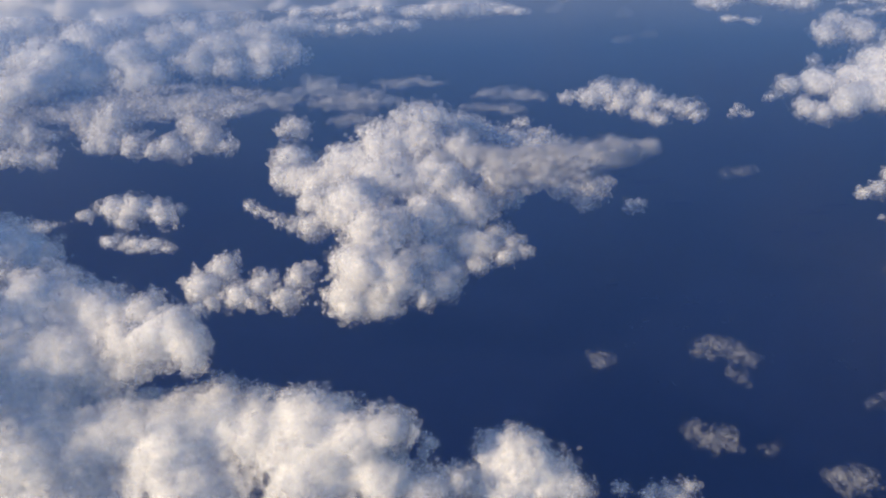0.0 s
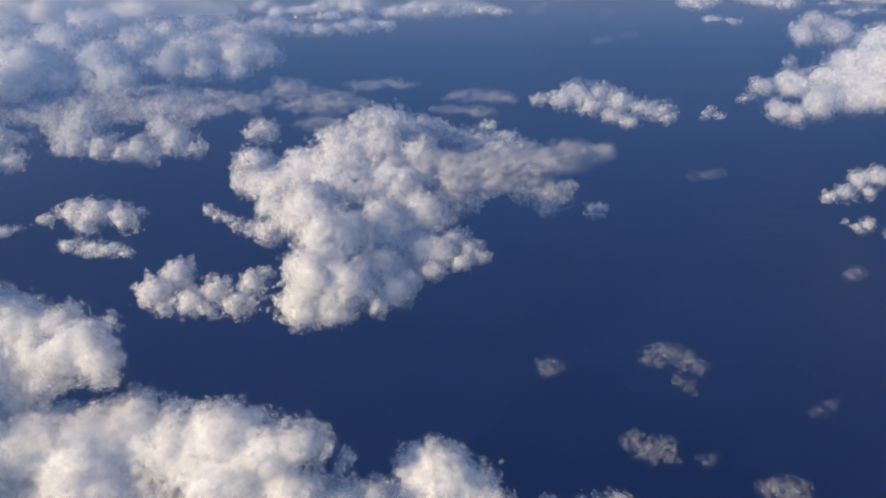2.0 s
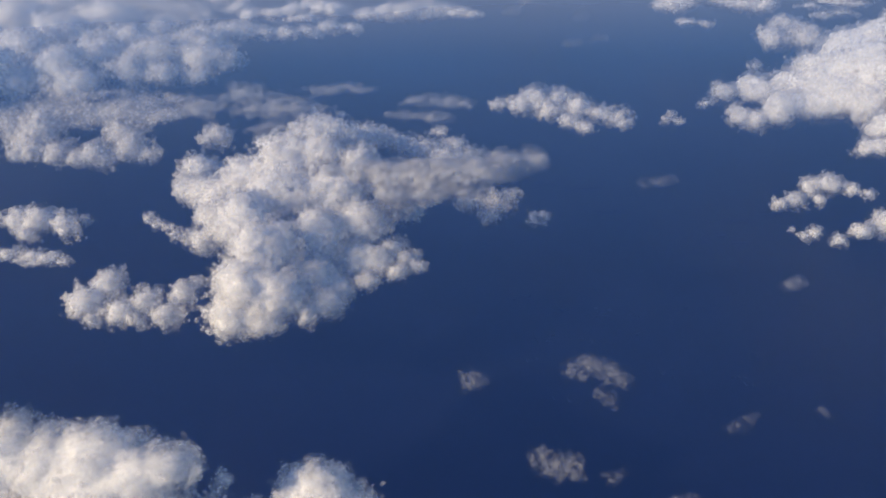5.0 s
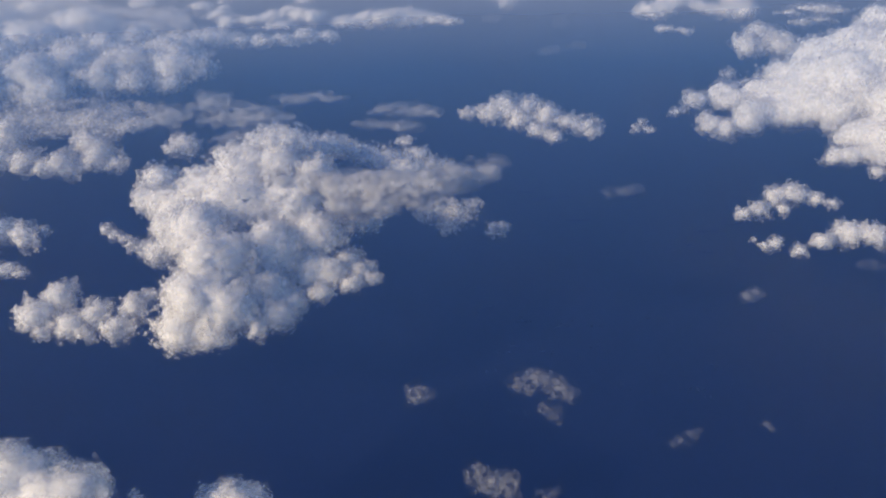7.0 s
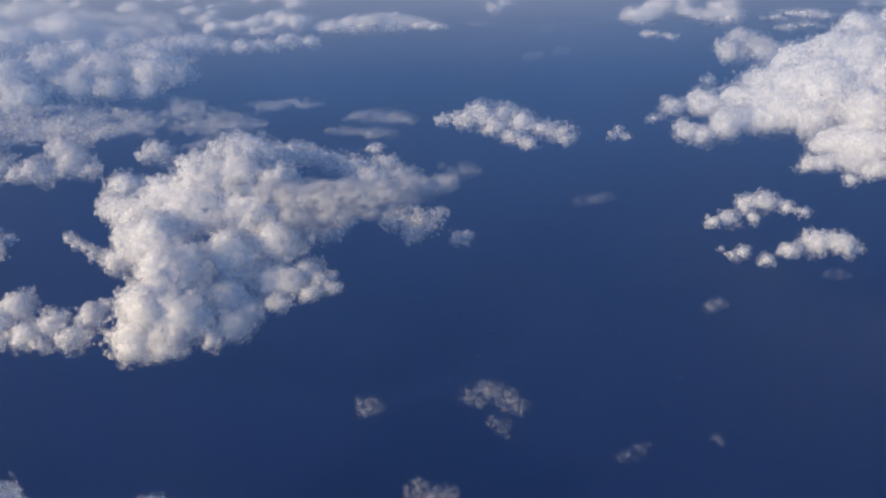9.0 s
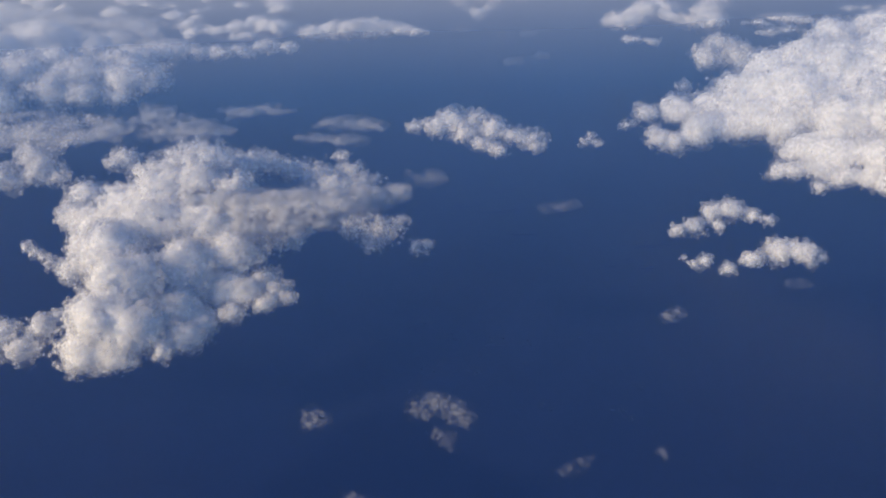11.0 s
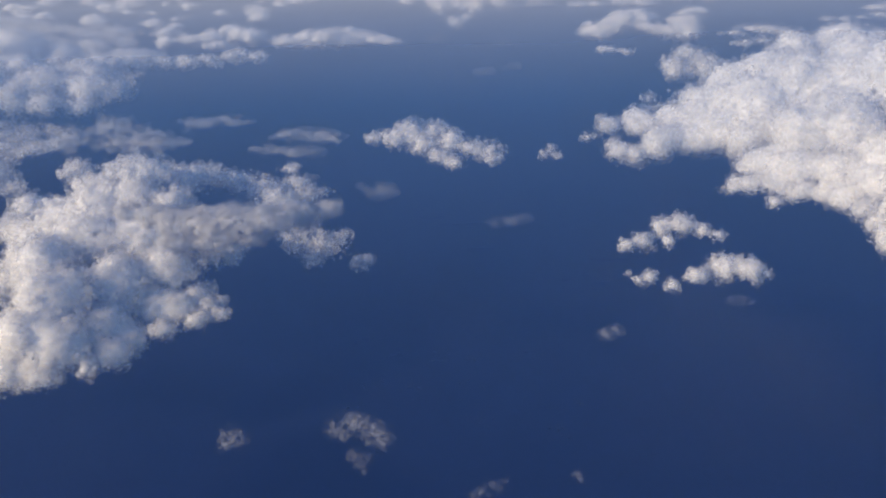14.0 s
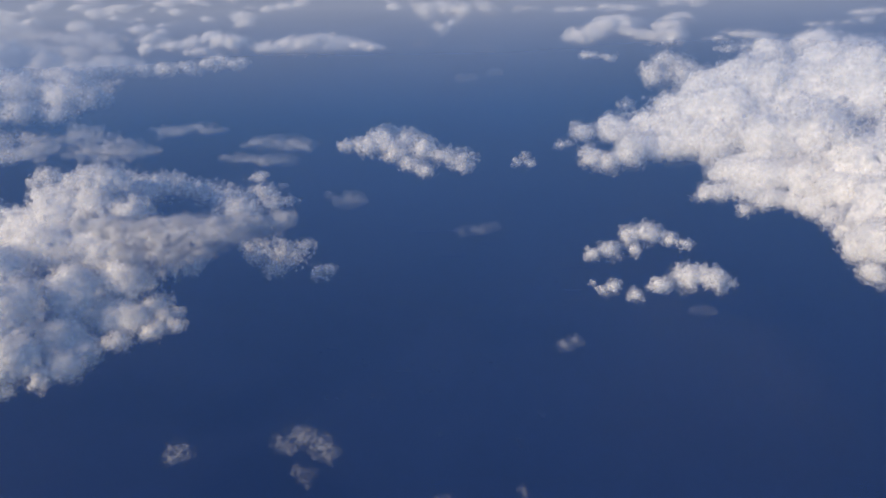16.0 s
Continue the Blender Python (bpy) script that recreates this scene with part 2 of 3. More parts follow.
def haze_sheet(height, label, *look_of):
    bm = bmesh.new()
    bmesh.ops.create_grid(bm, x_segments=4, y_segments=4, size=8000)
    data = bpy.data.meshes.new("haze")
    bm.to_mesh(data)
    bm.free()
    data.materials.append(haze_material("painted_haze", *look_of))
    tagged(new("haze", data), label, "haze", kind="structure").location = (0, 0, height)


haze_sheet(400, "flat sheet of painted blue haze over the clouds", (200, 0.098), (1330, 0.46), ((0.09, 0.25, 0.92), (0.16, 0.385, 1.0), (0.55, 0.67, 1.0)))


# ---- cloud shapes ----
def cell_tile(n, cells, seed):
    """A repeating block of distances to scattered points, 0 at a point: the round heads of a cumulus."""
    rng = np.random.default_rng(seed)
    pts = (np.stack(np.meshgrid(*[np.arange(cells)] * 3, indexing="ij"), -1) + rng.uniform(0.1, 0.9, (cells, cells, cells, 3))).astype(np.float32)
    g = ((np.arange(n) + 0.5) * cells / n).astype(np.float32)
    c = np.floor(g).astype(int)
    best = np.full((n, n, n), 9.0, np.float32)
    for dx in (-1, 0, 1):
        for dy in (-1, 0, 1):
            for dz in (-1, 0, 1):
                ix, iy, iz = np.ix_(c + dx, c + dy, c + dz)
                q = pts[ix % cells, iy % cells, iz % cells]
                d = (q[..., 0] + (ix // cells) * cells - g[:, None, None]) ** 2
                d += (q[..., 1] + (iy // cells) * cells - g[None, :, None]) ** 2
                d += (q[..., 2] + (iz // cells) * cells - g[None, None, :]) ** 2
                np.minimum(best, d, out=best)
    return np.sqrt(best)


HEADS = cell_tile(64, 6, 3)
GRIT = np.random.default_rng(5).uniform(-1, 1, (32, 32, 32)).astype(np.float32)


def sample(tile, p, scale):
    """Trilinear look-up of a repeating block; scale: metres from one cell of the block to the next."""
    n = tile.shape[0]
    q = p / np.float32(scale)
    i = np.floor(q).astype(np.int32)
    f = (q - i).astype(np.float32)
    if tile is GRIT:
        f = f * f * (3 - 2 * f)
    i %= n
    j = (i + 1) % n
    flat = tile.ravel()
    out = 0
    for a, wx in ((i[:, 0], 1 - f[:, 0]), (j[:, 0], f[:, 0])):
        for b, wy in ((i[:, 1], 1 - f[:, 1]), (j[:, 1], f[:, 1])):
            w, ab = wx * wy, (a * n + b) * n
            out = out + w * ((1 - f[:, 2]) * flat[ab + i[:, 2]] + f[:, 2] * flat[ab + j[:, 2]])
    return out


def fuzz(p, size, octaves=4):
    out, amp = 0, 1.0
    for k in range(octaves):
        out = out + amp * sample(GRIT, p + 37.3 * k, size)
        size, amp = size / 2.1, amp * 0.58
    return out


def bent(axes, size, amount, shift):
    """A slow random shift over a grid, worked out on every fourth point."""
    short = [a[::4] if (len(a) - 1) % 4 == 0 else np.append(a[::4], a[::4][-1] + 4 * (a[1] - a[0])) for a in axes]
    g = np.stack(np.meshgrid(*short, indexing="ij"), -1).reshape(-1, 3) + np.float32(shift)
    v = (amount * fuzz(g, size, 2)).reshape([len(a) for a in short]).astype(np.float32)
    for k in range(3):
        at = np.arange(len(axes[k])) / 4
        i = np.minimum(at.astype(int), v.shape[k] - 2)
        shape = [1, 1, 1]
        shape[k] = -1
        w = (at - i).astype(np.float32).reshape(shape)
        v = np.take(v, i, k) * (1 - w) + np.take(v, i + 1, k) * w
    return v


def skin(f, origin, cell):
    """The surface f = 0 of a field on a grid, as vertices and quads (surface nets)."""
    s = f < 0
    n = np.array(f.shape)
    cnt = np.zeros(n - 1, np.int8)
    corners = [(a, b, c) for a in (0, 1) for b in (0, 1) for c in (0, 1)]
    for a, b, c in corners:
        cnt += s[a:n[0] - 1 + a, b:n[1] - 1 + b, c:n[2] - 1 + c]
    act = np.argwhere((cnt > 0) & (cnt < 8))
    ids = np.full(n - 1, -1, np.int32)
    ids[act[:, 0], act[:, 1], act[:, 2]] = np.arange(len(act))
    vals = {c: f[act[:, 0] + c[0], act[:, 1] + c[1], act[:, 2] + c[2]] for c in corners}
    pos, num = np.zeros((len(act), 3), np.float32), np.zeros(len(act), np.float32)
    for c0 in corners:
        for ax in range(3):
            if c0[ax] == 0:
                c1 = tuple(1 if k == ax else c0[k] for k in range(3))
                v0, v1 = vals[c0], vals[c1]
                hit = (v0 < 0) != (v1 < 0)
                t = np.where(hit, v0 / np.where(hit, v0 - v1, 1), 0)
                for k in range(3):
                    pos[:, k] += np.where(hit, c0[k] + (t if k == ax else 0), 0)
                num += hit
    verts = (act + pos / num[:, None]) * cell + origin
    faces = []
    for ax in range(3):
        u, v = (ax + 1) % 3, (ax + 2) % 3
        lo, hi = [slice(None)] * 3, [slice(None)] * 3
        lo[ax], hi[ax] = slice(0, -1), slice(1, None)
        e = np.argwhere(s[tuple(lo)] != s[tuple(hi)])
        e = e[(e[:, u] > 0) & (e[:, v] > 0) & (e[:, u] < n[u] - 1) & (e[:, v] < n[v] - 1)]
        quad = []
        for du, dv in ((-1, -1), (0, -1), (0, 0), (-1, 0)):
            k = e.copy()
            k[:, u] += du
            k[:, v] += dv
            quad.append(ids[k[:, 0], k[:, 1], k[:, 2]])
        quad = np.stack(quad, 1)
        inside = s[e[:, 0], e[:, 1], e[:, 2]]
        quad[~inside] = quad[~inside][:, ::-1]
        faces.append(quad)
    return verts, np.concatenate(faces)


def flakes(name, f, base, near, d, lo, cell, wrap, seed):
    """Loose small flakes of vapour, strewn where the field says that a cloud frays, most of them lying along its outside."""
    mat, _, begin, end, share, size = wrap
    rng = np.random.default_rng(seed)
    fade = np.clip((end - d / cell) / (end - begin), 0, 1)
    take = (d > begin * cell) & (rng.random(len(d)) < share * fade)
    take &= np.all((near > 0) & (near < np.array(f.shape) - 1), 1)
    at = near[take]
    i, j, k = at.T
    out = np.stack([f[i + 1, j, k] - f[i - 1, j, k], f[i, j + 1, k] - f[i, j - 1, k], f[i, j, k + 1] - f[i, j, k - 1]], 1)
    out /= np.maximum(np.linalg.norm(out, axis=1), 1e-4)[:, None]
    round_out = np.stack([g[i, j, k] for g in np.gradient(base, cell)], 1)
    lie = 0.45 * out + round_out / np.maximum(np.linalg.norm(round_out, axis=1), 1e-4)[:, None]
    lie /= np.maximum(np.linalg.norm(lie, axis=1), 1e-4)[:, None]
    out = out + 0.5 * rng.normal(size=out.shape)
    out *= np.sign((out * lie).sum(1))[:, None]
    out /= np.maximum(np.linalg.norm(out, axis=1), 1e-4)[:, None]
    u = np.cross(out, rng.normal(size=out.shape))
    u /= np.maximum(np.linalg.norm(u, axis=1), 1e-4)[:, None]
    v = np.cross(out, u)
    p = lo + (at + rng.uniform(-0.5, 0.5, at.shape)) * cell
    half = (cell * size * rng.uniform(0.6, 1.4, len(p)))[:, None]
    corners = np.stack([p - half * u - half * v, p + half * u - half * v, p + half * u + half * v, p - half * u + half * v], 1).reshape(-1, 3)
    m = filled(name, corners, np.arange(len(corners)).reshape(-1, 4), np.zeros(len(p), np.int32), [mat])
    m.uv_layers.new(name="flake").data.foreach_set("uv", np.tile(np.array([0, 0, 1, 0, 1, 1, 0, 1], np.float32), len(p)))
    m.normals_split_custom_set_from_vertices(np.repeat(lie, 4, 0).astype(np.float32))
    return m


def filled(name, points, quads, slots, mats):
    """A smooth mesh of quads."""
    m = bpy.data.meshes.new(name)
    m.vertices.add(len(points))
    m.vertices.foreach_set("co", points.astype(np.float32).ravel())
    m.loops.add(quads.size)
    m.loops.foreach_set("vertex_index", quads.astype(np.int32).ravel())
    m.polygons.add(len(quads))
    m.polygons.foreach_set("loop_start", np.arange(0, quads.size, 4, dtype=np.int32))
    m.polygons.foreach_set("use_smooth", np.ones(len(quads), bool))
    m.polygons.foreach_set("material_index", slots)
    m.update(calc_edges=True)
    for mat in mats:
        m.materials.append(mat)
    return m


def cloud_mesh(name, lobes, skins, wrap=WRAP, cell=2.4, squash=0.8, heads=22.0, swell=0.34, rag=0.45, torn_by=0.32, grow=1.0, wide=1.0, drawn=1.0, bent_by=0.45, blend=0.5, fine=1.0, seed=0):
    """A cumulus round the lobes (x, y, z, radius): heads on heads, ragged at the rim, in skins that thin out.
    wide: lobes longer along x; drawn: grain drawn out along x."""
    a = np.array(lobes, np.float32)
    cell = cell * 1.12
    c, r = a[:, :3], a[:, 3] * grow
    pad = r[:, None] * np.array([1.7 * wide, 1.7, 1.7 * squash], np.float32) + 8 * cell
    lo, hi = (c - pad).min(0), (c + pad).max(0)
    n = np.ceil((hi - lo) / cell).astype(int) + 1
    f = np.full(n, 1e3, np.float32)
    size = np.full(n, 10.0, np.float32)
    axes = [lo[k] + np.arange(n[k], dtype=np.float32) * cell for k in range(3)]
    mid = float(np.median(r))
    bend = [bent(axes, mid * 2.0, mid * bent_by, 91.0 * k + 131.7 * seed) for k in range(3)]
    for (x, y, z), rad in zip(c, r):
        w = rad * 1.9 + 8 * cell
        sl = [slice(*np.searchsorted(axes[k], (v - w * e, v + w * e))) for k, (v, e) in enumerate(((x, wide), (y, 1.0), (z, max(squash, 0.4))))]
        gx, gy, gz = (axes[k][sl[k]] for k in range(3))
        bx, by, bz = (b[sl[0], sl[1], sl[2]] for b in bend)
        d = np.sqrt(((gx[:, None, None] + bx - x) / wide) ** 2 + (gy[None, :, None] + by - y) ** 2 + ((gz[None, None, :] + bz * squash - z) / squash) ** 2) - rad
        part_f = f[sl[0], sl[1], sl[2]]
        k = blend * rad
        h = np.clip(0.5 + 0.5 * (part_f - d) / k, 0, 1)
        part_s = size[sl[0], sl[1], sl[2]]
        size[sl[0], sl[1], sl[2]] = part_s + (rad - part_s) * h
        f[sl[0], sl[1], sl[2]] = part_f + (d - part_f) * h - k * h * (1 - h)
    base = f.copy()
    near = np.argwhere(np.abs(f) < size * (swell + 0.9 * rag) + 4 * cell)
    p = np.stack([axes[k][near[:, k]] for k in range(3)], 1) + np.float32(131.7 * seed)
    p[:, 0] /= drawn
    d, rad = f[near[:, 0], near[:, 1], near[:, 2]], size[near[:, 0], near[:, 1], near[:, 2]]
    warp = np.stack([fuzz(p + 11 * k, heads * 1.3, 2) for k in range(3)], 1) * (0.25 * heads)
    q = p + warp
    unit = 6 / 64
    h = sample(HEADS, q, heads * unit) - 0.55
    h = h + 0.56 * fine * (sample(HEADS, q + 71, heads * 0.42 * unit) - 0.55)
    if heads * 0.18 > cell * 0.8:
        h = h + 0.36 * fine * (sample(HEADS, q + 19, heads * 0.18 * unit) - 0.55)
    if heads * 0.09 > cell * 0.8:
        h = h + 0.24 * fine * (sample(HEADS, q + 43, heads * 0.09 * unit) - 0.55)
    d = d + np.minimum(rad, heads * 1.3) * swell * h + np.minimum(rad, heads * 1.5) * rag * 0.5 * fuzz(p, heads * 1.6, 4)
    f[near[:, 0], near[:, 1], near[:, 2]] = d
    tear = np.minimum(rad, heads) * torn_by * fuzz(p + 53, max(min(heads * 0.38, 8.0), 3.0 * cell), 4)
    points, quads, slots = [], [], []
    count = 0
    for slot, (mat, torn, out, step) in enumerate(skins):
        f[near[:, 0], near[:, 1], near[:, 2]] = d + torn * tear
        field = f[::step, ::step, ::step]
        v, q = skin(field - out * cell, lo, cell * step)
        points.append(v)
        quads.append(q + count)
        slots.append(np.full(len(q), slot, np.int32))
        count += len(v)
    solid = filled(name, np.concatenate(points), np.concatenate(quads), np.concatenate(slots), [k[0] for k in skins]) if skins else None
    f[near[:, 0], near[:, 1], near[:, 2]] = d
    loose = flakes("wisps", f, base, near, d + wrap[1] * tear, lo, cell, wrap, seed) if wrap else None
    return solid, loose


def thing(name, label, group=""):
    return tagged(new(name), label, "cloud", group)


def piece(name, parent, meshes, label=""):
    """A part of a cloud, with the loose vapour round it."""
    solid, loose = meshes
    ob = new(name, solid) if solid else None
    if ob:
        ob.parent = parent
        tagged(ob, label)
    if loose:
        fringe = tagged(new("wisps", loose), "thin torn vapour", kind="stuff")
        fringe.parent = ob or parent


def cloud(name, lobes, label, mat=None, group="", **shape):
    if mat == ():
        _, loose = cloud_mesh(name, lobes, mat, **{"grow": 1.0, "wrap": SPARSE, **shape})
        return tagged(new(name, loose), label, "cloud", group, kind="stuff")
    ob = thing(name, label, group)
    piece("body", ob, cloud_mesh("body", lobes, DENSE if mat is None else mat, **{"grow": 1.0, **shape}))
    return ob


# ---- lobes ----
MAIN_BODY = [(-221, 1065, 185, 28.0), (-227, 1016, 180, 19.5), (-167, 970, 185, 25.9), (-195, 998, 184, 23.6), (-171, 930, 178, 20.9), (-130, 978, 200, 33.1), (-77, 975, 232, 32.5), (-33, 969, 240, 28.0), (9, 953, 235, 20.7), (-75, 927, 200, 45.4), (-23, 929, 205, 39.8), (25, 970, 190, 25.8), (-115, 864, 196, 36.5), (-82, 816, 186, 36.2), (-32, 860, 177, 35.3), (14, 894, 178, 32.3), (45, 938, 180, 25.2), (70, 947, 170, 17.0), (59, 925, 205, 24.6), (92, 910, 205, 17.5)]
MAIN_FRONT = [(33, 855, 148, 19.8), (54, 831, 144, 10.3), (-6, 801, 142, 18.8), (-97, 772, 168, 33.8), (-64, 767, 156, 36.2), (-113, 755, 140, 27.7), (-76, 748, 136, 19.1), (-37, 813, 151, 34.1), (-17, 774, 140, 20.8), (6, 857, 148, 30.4), (26, 812, 146, 12.0), (47, 876, 152, 17.4), (66, 855, 147, 11.2), (60, 836, 144, 9.1), (78, 843, 142, 8.5), (74, 861, 148, 7.3), (-35, 754, 138, 15.6), (-156, 892, 170, 16.2), (-168, 881, 168, 16.1), (-181, 969, 182, 20.2), (-135, 827, 150, 10.3)]
MAIN_ARM = [(-174, 888, 159, 9.3), (-198, 909, 157, 8.2), (-217, 925, 156, 6.9), (-232, 937, 158, 6.3), (-247, 948, 159, 5.6), (-261, 960, 160, 7.1)]
MAIN_SHELF = [(-7, 869, 255, 11.4), (25, 855, 258, 16.2), (62, 835, 260, 19.5), (92, 832, 262, 20.6), (122, 824, 264, 21.6), (152, 823, 266, 21.6), (178, 838, 266, 19.5), (204, 849, 266, 12.3), (62, 814, 250, 14.4), (98, 816, 250, 15.6), (133, 815, 252, 14.4)]
MAIN_FRINGE = [(138, 991, 158, 11.8), (158, 999, 158, 16.3), (178, 986, 155, 16.1), (168, 958, 150, 10.1), (199, 1005, 158, 10.4), (224, 947, 150, 8.5), (236, 954, 150, 7.2), (125, 1004, 165, 8.9)]
MAIN_RING = [(-39, 991, 262, 23.3), (-7, 1039, 235, 18.8), (15, 1083, 215, 15.1), (44, 1111, 200, 14.0), (79, 1088, 195, 16.8), (112, 1040, 200, 16.1), (120, 1114, 190, 10.9), (138, 1094, 185, 10.8), (105, 1195, 185, 8.3), (159, 1104, 180, 6.2)]
LEFT_SMALL = [(-279, 785, 140, 20.0), (-261, 813, 148, 16.6), (-239, 770, 138, 16.0), (-214, 786, 142, 16.2), (-186, 766, 138, 15.9), (-172, 797, 145, 15.1), (-164, 811, 148, 8.9), (-264, 766, 134, 9.8), (-216, 759, 134, 8.5)]
LEFT_PAIR = [(-500, 1013, 132, 10.0), (-468, 1023, 135, 18.6), (-429, 1013, 138, 21.5), (-393, 1006, 135, 18.3), (-438, 989, 130, 13.6), (-376, 1026, 132, 6.2)]
LEFT_STRIP = [(-441, 942, 128, 10.2), (-410, 927, 128, 12.9), (-382, 921, 128, 11.4), (-358, 911, 128, 5.7), (-554, 991, 128, 10.6), (-536, 995, 128, 6.1)]
# the last three lobes stand out of view, added to shade the tower
NEAR_TOWER = [(-332, 489, 330, 34.5), (-306, 496, 325, 24.1), (-265, 446, 322, 25.8), (-241, 448, 318, 20.2), (-217, 439, 316, 17.1), (-194, 438, 322, 12.0), (-168, 411, 322, 16.8), (-154, 401, 320, 11.2), (-182, 409, 318, 14.8), (-201, 417, 315, 15.1), (-271, 416, 300, 31.2), (-239, 414, 300, 24.9), (-215, 420, 295, 17.5), (-197, 412, 300, 10.3), (-322, 433, 290, 46.9), (-354, 484, 350, 29.9), (-327, 404, 342, 26.1), (-315, 365, 318, 31.0)]
NEAR_DECK = [(-256, 382, 262, 37.1), (-215, 390, 262, 24.7), (-177, 387, 255, 25.3), (-150, 401, 262, 18.8), (-120, 394, 256, 21.4), (-88, 393, 262, 19.9), (-59, 381, 264, 18.1), (-42, 380, 270, 11.3), (-87, 370, 240, 26.9), (-49, 364, 245, 17.1), (-245, 364, 220, 47.6), (-166, 366, 225, 37.2), (-25, 366, 235, 12.7), (-7, 373, 235, 8.1), (-200, 412, 268, 12.0), (-146, 412, 272, 8.4), (-129, 407, 270, 8.4)]
NEAR_FILL = [(-263, 409, 279, 29.7), (-303, 395, 265, 38.0), (-243, 401, 263, 20.9), (-171, 405, 262, 16.9), (-169, 384, 239, 27.6)]
NEAR_PUFF = [(-22, 395, 245, 4.2), (-24, 389, 243, 3.5), (19, 404, 222, 13.0), (36, 398, 222, 17.1), (53, 391, 218, 15.6), (65, 384, 214, 10.5), (28, 389, 205, 25.0), (10, 387, 212, 16.3), (46, 409, 228, 5.1)]
NEAR_RAGS = [(108, 425, 175, 3.9), (128, 424, 172, 6.2), (141, 424, 172, 7.8), (155, 426, 172, 5.4), (150, 418, 170, 7.7)]
FAR_MID = [(208, 1425, 150, 12.0), (245, 1405, 152, 17.7), (275, 1419, 160, 23.7), (310, 1421, 158, 21.8), (340, 1382, 152, 19.4), (376, 1354, 150, 17.1), (403, 1349, 148, 19.0), (348, 1314, 142, 13.0), (412, 1313, 145, 11.1), (322, 1336, 145, 13.2), (297, 1390, 150, 19.5)]
FAR_DOT = [(518, 1430, 120, 9.1), (519, 1405, 118, 10.9), (502, 1404, 118, 8.9), (526, 1395, 118, 6.9)]
PAIR_A = [(575, 1061, 108, 10.0), (598, 1069, 110, 14.0), (632, 1099, 116, 15.9), (660, 1098, 118, 19.0), (684, 1086, 114, 9.4), (704, 1076, 112, 8.6), (634, 1071, 108, 10.1)]
PAIR_B = [(588, 969, 108, 9.3), (573, 966, 106, 5.0), (612, 948, 106, 9.8), (646, 966, 110, 12.1), (686, 978, 116, 18.7), (712, 969, 114, 17.1), (731, 963, 112, 7.1), (562, 978, 108, 2.9)]
SHRED_E = [(510, 843, 104, 5.8), (523, 852, 104, 5.2), (508, 848, 104, 3.2)]
SHRED_F = [(671, 910, 104, 4.8), (684, 912, 104, 6.1), (694, 906, 104, 3.4)]
TINY_MID = [(221, 1177, 150, 7.5), (239, 1180, 150, 11.7), (253, 1175, 150, 6.6), (203, 1201, 150, 4.2)]
TINY_LOW = [(439, 1142, 115, 7.4), (451, 1145, 115, 5.7), (418, 1135, 115, 4.9)]
ARC = [(228, 655, 128, 6.4), (239, 668, 130, 6.5), (250, 659, 130, 9.2), (265, 651, 128, 8.0), (275, 641, 128, 6.3), (240, 647, 127, 4.3)]
ARC_TAIL = [(251, 621, 126, 5.7), (258, 613, 126, 6.1), (262, 604, 126, 3.0)]
PUFF_A = [(133, 658, 126, 5.4), (138, 647, 126, 6.9), (131, 643, 124, 4.8)]
PUFF_C = [(186, 514, 150, 7.1), (194, 505, 150, 8.8), (204, 505, 150, 7.9), (209, 497, 150, 5.2), (195, 495, 148, 4.3)]
PUFF_D = [(236, 491, 146, 4.7), (244, 495, 146, 3.9), (233, 485, 146, 2.6)]
SHRED_D = [(361, 574, 126, 4.9), (371, 580, 126, 4.4), (380, 587, 126, 3.0), (352, 571, 126, 2.9)]
SHRED_G = [(441, 595, 122, 4.5), (445, 592, 122, 3.5)]
PUFF_B = [(271, 456, 155, 5.8), (279, 450, 155, 8.1), (287, 445, 155, 7.3), (275, 443, 152, 5.7)]
SHRED_H = [(400, 1124, 118, 6.6), (416, 1130, 118, 8.3), (426, 1124, 118, 5.0)]
SHRED_I = [(511, 845, 104, 4.6), (520, 849, 104, 3.3)]
RIGHT_TIP = [(619, 1489, 140, 22.5), (622, 1409, 125, 23.4), (655, 1400, 122, 27.2), (675, 1494, 142, 36.8), (701, 1417, 135, 39.1), (752, 1477, 150, 48.4), (755, 1421, 134, 35.2), (731, 1421, 138, 33.2), (807, 1484, 172, 56.3), (799, 1408, 150, 40.6), (589, 1458, 130, 9.0), (827, 1356, 150, 37.3), (843, 1285, 138, 28.6), (869, 1247, 142, 33.0)]
RIGHT_BODY = [(846, 1509, 205, 44.5), (902, 1503, 225, 48.0), (870, 1417, 180, 67.3), (971, 1537, 245, 46.7), (946, 1424, 205, 72.7), (901, 1310, 165, 61.1), (1035, 1551, 255, 38.7), (1029, 1429, 230, 76.1), (965, 1300, 185, 74.4), (1114, 1508, 245, 45.8), (1068, 1336, 235, 80.2), (990, 1182, 180, 73.2), (1151, 1394, 235, 66.7), (1056, 1193, 200, 65.1), (913, 1199, 150, 41.7)]
RIGHT_FRONT = [(803, 1280, 124, 19.7), (823, 1278, 132, 30.2), (858, 1241, 140, 34.6), (782, 1243, 114, 15.7), (808, 1236, 116, 20.8), (838, 1223, 120, 22.3), (824, 1194, 108, 10.1), (860, 1201, 122, 22.0), (887, 1185, 125, 23.3), (905, 1151, 130, 25.9), (916, 1110, 130, 23.5), (917, 1065, 125, 19.7), (946, 1064, 145, 34.6), (916, 1013, 125, 20.3), (942, 995, 145, 35.4), (915, 964, 118, 15.3), (989, 1079, 170, 52.7), (939, 1149, 160, 40.0)]
